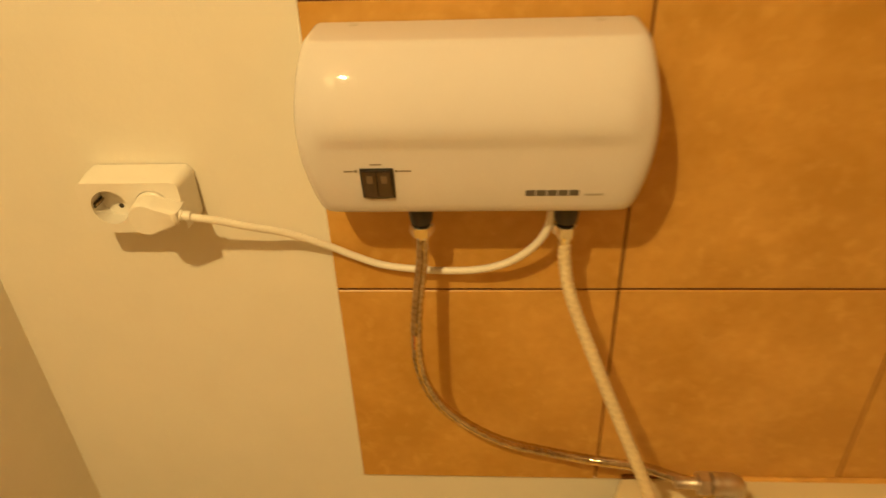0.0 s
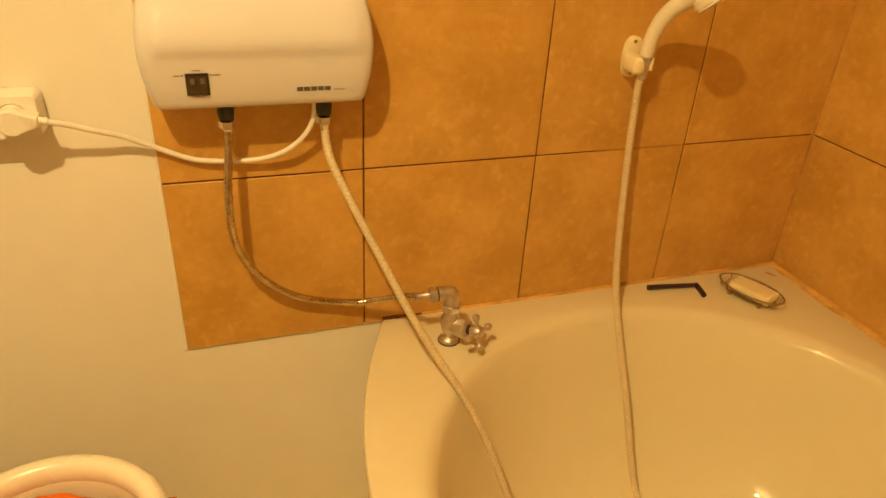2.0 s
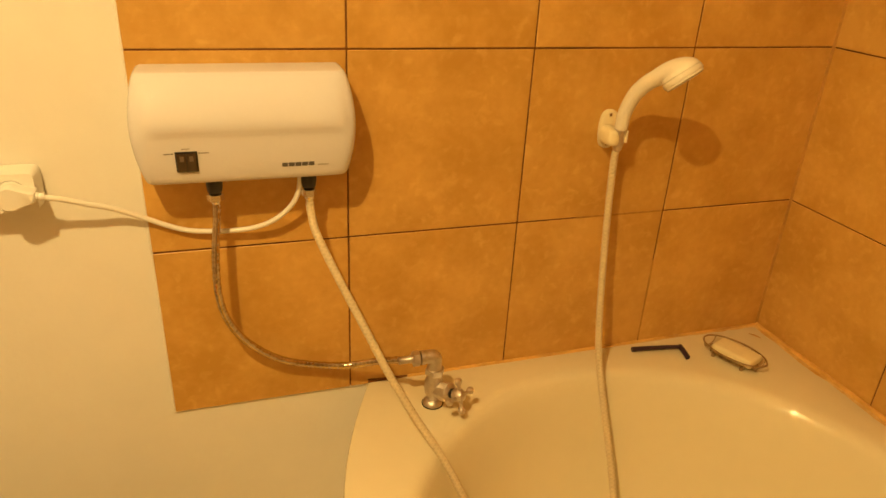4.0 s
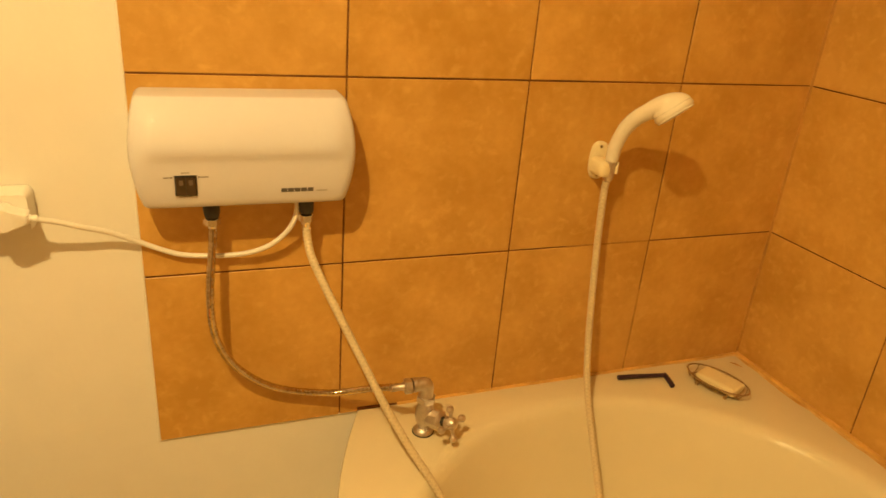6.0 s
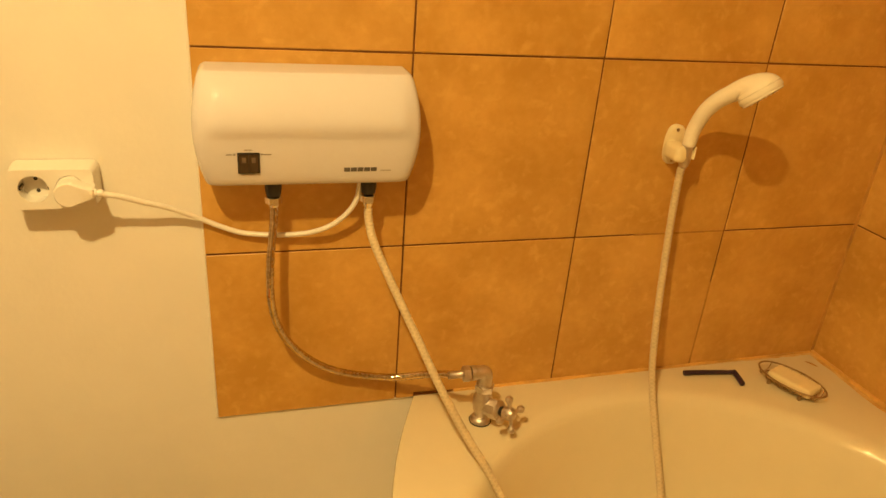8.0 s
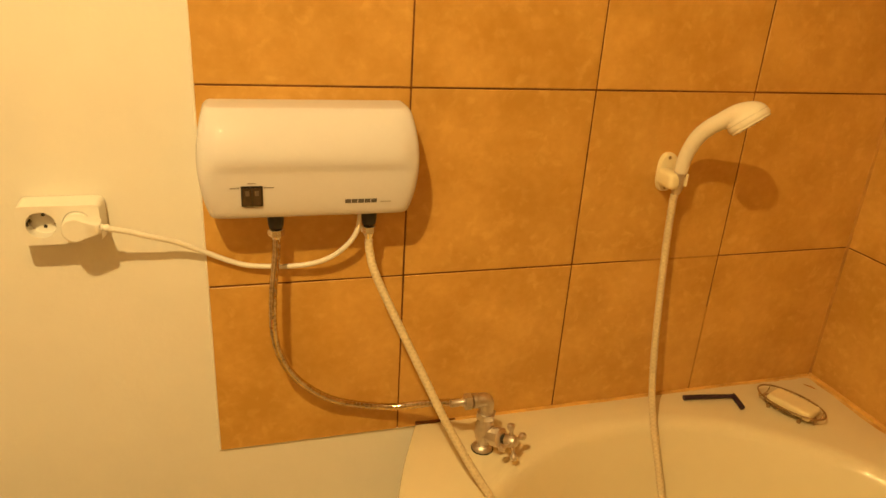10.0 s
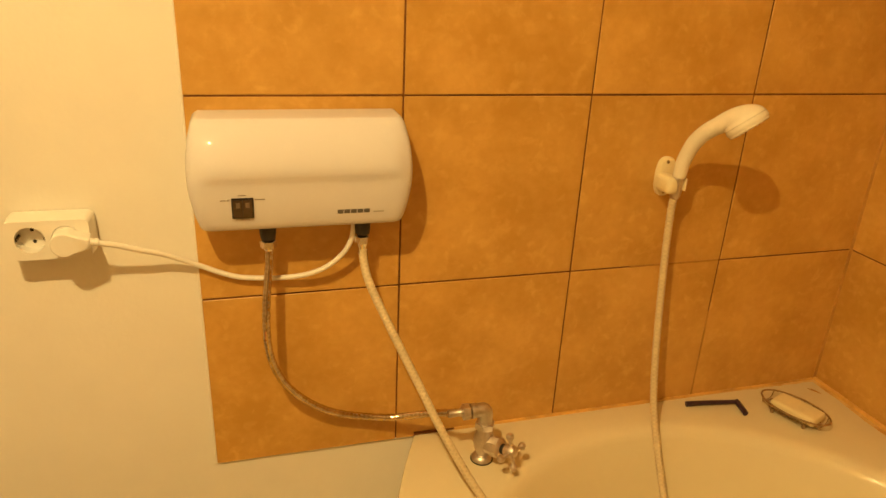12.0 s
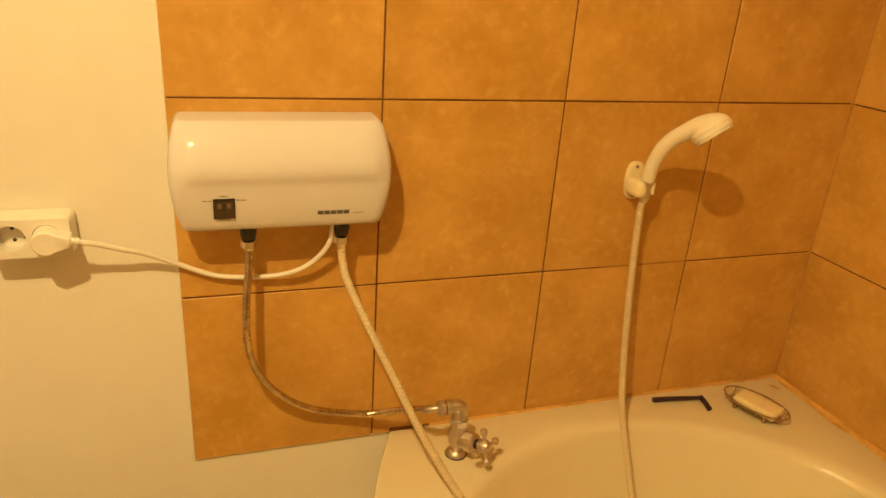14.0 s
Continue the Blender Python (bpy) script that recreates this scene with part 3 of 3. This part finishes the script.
part("body", shower_body(), CREAM, shower)
part("trim_ring", lathe([(0.0380, 0.0125), (0.0368, 0.0140), (0.0368, 0.0165), (0.0345, 0.0180), (0.0290, 0.0185)], hm, 40, caps=False), CREAM, shower)
part("spray_plate", lathe([(0.0290, 0.0185), (0.0285, 0.0165), (0.0200, 0.0172), (0.0, 0.0178)], hm, 40, caps=False), MATT_W, shower)
for k in range(16):
    a = 2 * math.pi * k / 16
    part("nozzle", lathe([(0.0014, 0.016), (0.0012, 0.0192), (0.0, 0.0194)], hm @ Matrix.Translation((0.0235 * math.cos(a), 0.0235 * math.sin(a), 0)), 8, caps=False), MATT_W, shower)


# ---- socket, plug, cord ----
socket = thing("wall_socket", "white surface-mounted double power socket, one outlet in use", "socket")
SX0, SX1, SZ0, SZ1, SD = -0.2550, -0.1435, 1.0178, 1.0778, 0.037
WELL = 0.0220                                         # depth of an outlet
O_AT = ((-0.2235, 1.0488), (-0.1750, 1.0488))
O_R = 0.0200


def socket_front():
    """The front cover: a rounded slab with two round openings."""
    b = bmesh.new()
    n = 48
    zc = (SZ0 + SZ1) / 2
    for (cx, cz), x0, x1 in ((O_AT[0], SX0, -0.19775), (O_AT[1], -0.19775, SX1)):
        rim, edge = [], []
        turns = sorted([2 * math.pi * (k + 0.5) / (n - 4) - math.pi for k in range(n - 4)] + [math.atan2(ez - cz, ex - cx) for ex in (x0, x1) for ez in (SZ0, SZ1)])
        for a in turns:
            dx, dz = math.cos(a), math.sin(a)
            rim.append((cx + O_R * dx, cz + O_R * dz))
            t = min(((x1 if dx > 0 else x0) - cx) / dx if abs(dx) > 1e-6 else 9, ((SZ1 if dz > 0 else SZ0) - cz) / dz if abs(dz) > 1e-6 else 9)
            ex, ez = cx + dx * t, cz + dz * t
            r = 0.007
            for sx, s in ((SX0 + r, -1), (SX1 - r, 1)):
                if (ex - sx) * s > 0:
                    for sz, q in ((SZ0 + r, -1), (SZ1 - r, 1)):
                        if (ez - sz) * q > 0:
                            v = Vector((ex - sx, ez - sz)).normalized() * r
                            ex, ez = sx + v.x, sz + v.y
            edge.append((ex, ez))
        v = [[b.verts.new((x, y, z)) for x, z in pts] for pts, y in ((rim, -SD + WELL), (rim, -SD + 0.001), (rim, -SD), (edge, -SD))]
        for p, q in zip(v, v[1:]):
            for i in range(n):
                b.faces.new((p[i], p[(i + 1) % n], q[(i + 1) % n], q[i]))
        b.faces.new(v[0])
    bmesh.ops.remove_doubles(b, verts=b.verts[:], dist=1e-5)
    return b


def socket_box():
    """The sides: a rounded frame that flares towards the wall."""
    b = bmesh.new()
    rows = []
    for y, o in ((0.004, 0.0025), (-0.012, 0.0025), (-0.016, 0.0015), (-SD + 0.006, 0.0004), (-SD + 0.002, -0.0002), (-SD, -0.0015)):
        row = []
        r = 0.008
        for sx, sz, a0 in ((SX1 - r, SZ1 - r, 0), (SX0 + r, SZ1 - r, 90), (SX0 + r, SZ0 + r, 180), (SX1 - r, SZ0 + r, 270)):
            for k in range(7):
                a = radians(a0 + 15 * k)
                row.append(b.verts.new((sx + (r + o) * math.cos(a), y, sz + (r + o) * math.sin(a))))
        rows.append(row)
    for p, q in zip(rows, rows[1:]):
        for i in range(len(p)):
            b.faces.new((p[i], p[(i + 1) % len(p)], q[(i + 1) % len(p)], q[i]))
    return b


part("back_box", socket_box(), MATT_W, socket)
cover = part("cover", socket_front(), MATT_W, socket)
for s in (-1, 1):
    part("pin_hole", lathe([(0.0, 0.0006), (0.0027, 0.0006), (0.0027, -0.001)], along((O_AT[0][0] + 0.0006 * s, -SD + WELL - 0.0002, O_AT[0][1] - 0.0092 * s), (0, -1, 0)), 14, caps=False), HOLE, cover, "dark pin hole")
    part("side_notch", box(O_AT[0][0] + s * (O_R - 0.0005) - 0.0015, O_AT[0][0] + s * (O_R - 0.0005) + 0.0015, -SD + 0.004, -SD + WELL, O_AT[0][1] - 0.0030, O_AT[0][1] + 0.0030, 0.0006, 1), HOLE, cover, "dark side notch")
    part("earth_clip", box(O_AT[0][0] + s * (O_R - 0.0026) - 0.0008, O_AT[0][0] + s * (O_R - 0.0026) + 0.0008, -SD + 0.005, -SD + WELL, O_AT[0][1] - 0.0012, O_AT[0][1] + 0.0012, 0.0003, 1), WIRE, cover, "metal earth clip")

plug = thing("power_plug", "white flat angled power plug pushed into the socket", "plug")
PC = (-0.1745, 1.0475)


def plug_body():
    """A round plug that tapers sideways to the cord."""
    b = bmesh.new()
    outline = []
    for k in range(25):
        a = radians(52 + 256 * k / 24)
        outline.append((PC[0] + 0.0190 * math.cos(a), PC[1] + 0.0190 * math.sin(a)))
    outline += [(PC[0] + 0.030, PC[1] - 0.0085), (PC[0] + 0.0335, PC[1] - 0.0065), (PC[0] + 0.0335, PC[1] + 0.0065), (PC[0] + 0.030, PC[1] + 0.0085)]
    rows = []
    for y, s in ((-SD + 0.004, 0.96), (-SD - 0.002, 0.98), (-SD - 0.010, 1.0), (-SD - 0.0215, 1.0), (-SD - 0.0245, 0.96), (-SD - 0.026, 0.88)):
        rows.append([b.verts.new((PC[0] + (x - PC[0]) * s, y, PC[1] + (z - PC[1]) * s)) for x, z in outline])
    n = len(outline)
    for p, q in zip(rows, rows[1:]):
        for i in range(n):
            b.faces.new((p[i], p[(i + 1) % n], q[(i + 1) % n], q[i]))
    b.faces.new(rows[0]); b.faces.new(rows[-1])
    return b


part("body", plug_body(), MATT_W, plug)
part("base", lathe([(0.0, -0.012), (0.0192, -0.012), (0.0192, 0.0025), (0.0180, 0.0036), (0.0, 0.0036)], along((O_AT[1][0], -SD, O_AT[1][1]), (0, -1, 0)), 36, caps=False), MATT_W, plug)
part("strain_relief", lathe([(0.0062, 0.0), (0.0062, 0.003), (0.005, 0.004), (0.005, 0.006), (0.0058, 0.007), (0.0052, 0.012)], along((PC[0] + 0.0325, -SD - 0.014, PC[1] - 0.0005), (1, 0, -0.12)), 16), MATT_W, plug)
C_PATH = [(-0.1330, -0.0510, 1.0450), (-0.1086, -0.0455, 1.0375), (-0.0795, -0.0360, 1.0243), (-0.0418, -0.0220, 1.0070), (-0.0014, -0.0105, 0.9834), (0.0293, -0.0090, 0.9677), (0.0600, -0.0100, 0.9564),
          (0.0956, -0.0120, 0.9521), (0.1362, -0.0150, 0.9514), (0.1736, -0.0200, 0.9569), (0.2045, -0.0270, 0.9713), (0.2299, -0.0340, 0.9955), (0.2438, -0.0400, 1.0232), (0.2485, -0.0420, 1.0600)]
part("power_cord", tube(C_PATH, 0.0043, 0.004, 14), CORD_M, heater, "white round mains cord sagging to the plug")


# ---- things on the bath rim ----
razor = thing("razor", "dark navy disposable razor lying on the bath rim", "razor")
RZ = DECK + 0.0062
part("handle", tube([(0.970, -0.036, RZ), (1.000, -0.0405, RZ + 0.001), (1.040, -0.0465, RZ + 0.001), (1.072, -0.0515, RZ + 0.001), (1.083, -0.0545, RZ + 0.002)], lambda i, u: 0.0058 - 0.0012 * u + 0.0004 * math.sin(i * 2.2), 0.002, 12), RAZOR_M, razor)
part("blade_head", tube([(1.0875, -0.049, RZ), (1.083, -0.072, RZ), (1.0765, -0.096, RZ)], 0.0058, 0.004, 8, flat=0.75), RAZOR_M, razor)

dish = thing("soap_dish", "oval wire soap dish standing on the bath rim", "soap dish")
DC, DA = Vector((1.180, -0.118, DECK)), Vector((0.37, -0.93, 0)).normalized()
DB = Vector((-DA.y, DA.x, 0))
part("top_rim", ring(DC + Vector((0, 0, 0.024)), DA * 0.073, DB * 0.041, 0.0020), WIRE, dish)
part("lower_rim", ring(DC + Vector((0, 0, 0.010)), DA * 0.056, DB * 0.029, 0.0015), WIRE, dish)
for k in range(7):
    o = DA * (-0.060 + 0.020 * k)
    w = 0.041 * math.sqrt(1 - ((-0.060 + 0.020 * k) / 0.073) ** 2)
    rise = [(1.0, 0.0262), (1.03, 0.0240), (0.93, 0.0180), (0.74, 0.0108), (0.0, 0.0090)]
    part("cross_wire", tube([DC + o + DB * w * g + Vector((0, 0, h)) for g, h in rise] + [DC + o - DB * w * g + Vector((0, 0, h)) for g, h in rise[-2::-1]], 0.0011, 0.003, 6), WIRE, dish)
for i in (-1, 1):
    for j in (-1, 1):
        part("foot", lathe([(0.0, 0.0), (0.0042, 0.0), (0.0048, 0.004), (0.003, 0.010), (0.0, 0.0105)], Matrix.Translation(DC + DA * 0.034 * i + DB * 0.024 * j), 12, caps=False), WIRE, dish)
soap = part("soap_bar", box(-0.048, 0.048, -0.0265, 0.0265, -0.0100, 0.0100, 0.0085, 4), SOAP)
soap.matrix_world = Matrix.Translation(DC + DA * 0.005 + Vector((0.0, 0.0, 0.0200))) @ Matrix.Rotation(math.atan2(DA.y, DA.x), 4, "Z")
tagged(soap, "worn cream bar of soap lying in the wire dish", "soap")


# ---- bin beside the bath ----
tub = thing("laundry_bin", "round white plastic laundry bin with a thick rolled rim", "laundry bin")
UX, UY, UZ = -0.177, -0.427, 0.617
um = Matrix.Translation((UX, UY, 0)) @ Matrix.Diagonal((0.923, 0.923, 1, 1))
part("body", lathe([(0.0, 0.012), (0.108, 0.012), (0.114, 0.03), (0.130, 0.30), (0.138, UZ - 0.03), (0.142, UZ - 0.012)], um, 48, caps=False), TUB_W, tub)
part("outer_wall", lathe([(0.0, 0.0), (0.112, 0.0), (0.120, 0.006), (0.136, 0.30), (0.148, UZ - 0.02)], um, 48, caps=False), TUB_W, tub)
part("rim", lathe([(0.141, UZ - 0.022), (0.138, UZ - 0.008), (0.1405, UZ + 0.003), (0.147, UZ + 0.010), (0.156, UZ + 0.0125), (0.165, UZ + 0.010), (0.172, UZ + 0.002), (0.1745, UZ - 0.009), (0.171, UZ - 0.021), (0.150, UZ - 0.026)], um, 64, caps=False), TUB_W, tub)
part("handle_clip", box(UX + 0.136, UX + 0.160, UY + 0.050, UY + 0.080, UZ - 0.080, UZ - 0.036, 0.006, 3), ORANGE, tub, "orange plastic handle clip")


def cloth():
    b = bmesh.new()
    n, rows = 56, []
    for j in range(14):
        s = j / 13
        row = []
        for i in range(n):
            a = 2 * math.pi * i / n
            r = 0.120 * s * (1 - 0.10 * s * max(0, noise.noise((math.cos(a) * 1.3, math.sin(a) * 1.3, 3))))
            x, y = r * math.cos(a), r * math.sin(a)
            z = UZ - 0.019 - 0.008 * s ** 3 + 0.010 * noise.noise((x * 14, y * 14, 2)) + 0.006 * noise.noise((x * 40, y * 40, 5))
            row.append(b.verts.new((UX - 0.008 + x, UY - 0.004 + y, z)))
        rows.append(row)
    rows.append([b.verts.new((UX - 0.008 + (v.co.x - UX + 0.008) * 0.8, UY - 0.004 + (v.co.y - UY + 0.004) * 0.8, 0.12)) for v in rows[-1]])
    for p, q in zip(rows, rows[1:]):
        for i in range(n):
            b.faces.new((p[i], p[(i + 1) % n], q[(i + 1) % n], q[i]))
    b.faces.new(rows[-1])
    bmesh.ops.remove_doubles(b, verts=b.verts[:], dist=1e-5)
    return b


tagged(part("cloth", cloth(), ORANGE), "bright orange cloth heaped inside the white bin", "cloth")
tagged(part("wall_plug", lathe([(0.0, 0.0012), (0.0020, 0.001), (0.0026, -0.001)], along((0.360, 0.005, 0.480), (0, -1, 0)), 12, caps=False), HOLE), "small dark screw hole in the white wall", "screw hole")


# ---- wall tiles, piece by piece ----
def tile_mesh(w, h):
    b = box(-w / 2, w / 2, -0.0045, 0.0045, -h / 2, h / 2, 0.0011, 1)
    bmesh.ops.recalc_face_normals(b, faces=b.faces[:])
    me = bpy.data.meshes.new("tile")
    b.to_mesh(me)
    b.free()
    me.materials.append(TILE_M)
    return me


ROWS_N = 6
full, top = tile_mesh(TILE, TILE), tile_mesh(TILE, Z_C - T_BASE - 5 * PITCH - 0.002)
rnd = random.Random(4)
for k in range(ROWS_N):
    zc = T_BASE + PITCH * k + TILE / 2 if k < 5 else (T_BASE + 5 * PITCH + Z_C) / 2
    for i in range(4):
        t = new("tile", full if k < 5 else top)
        t.parent = wall_north
        t.matrix_world = pose(PITCH * i + TILE / 2 + 0.0010, 0.0045 + rnd.uniform(-0.0003, 0.0003), zc, rnd.uniform(-0.08, 0.08), rnd.uniform(-0.1, 0.1), rnd.uniform(-0.06, 0.06))
    for i in range(6):
        t = new("tile", full if k < 5 else top)
        t.parent = wall_east
        t.matrix_world = pose(X_E + 0.0045 + rnd.uniform(-0.0003, 0.0003), -0.002 - PITCH * i - TILE / 2, zc, rnd.uniform(-0.1, 0.1), rnd.uniform(-0.08, 0.08), 90)
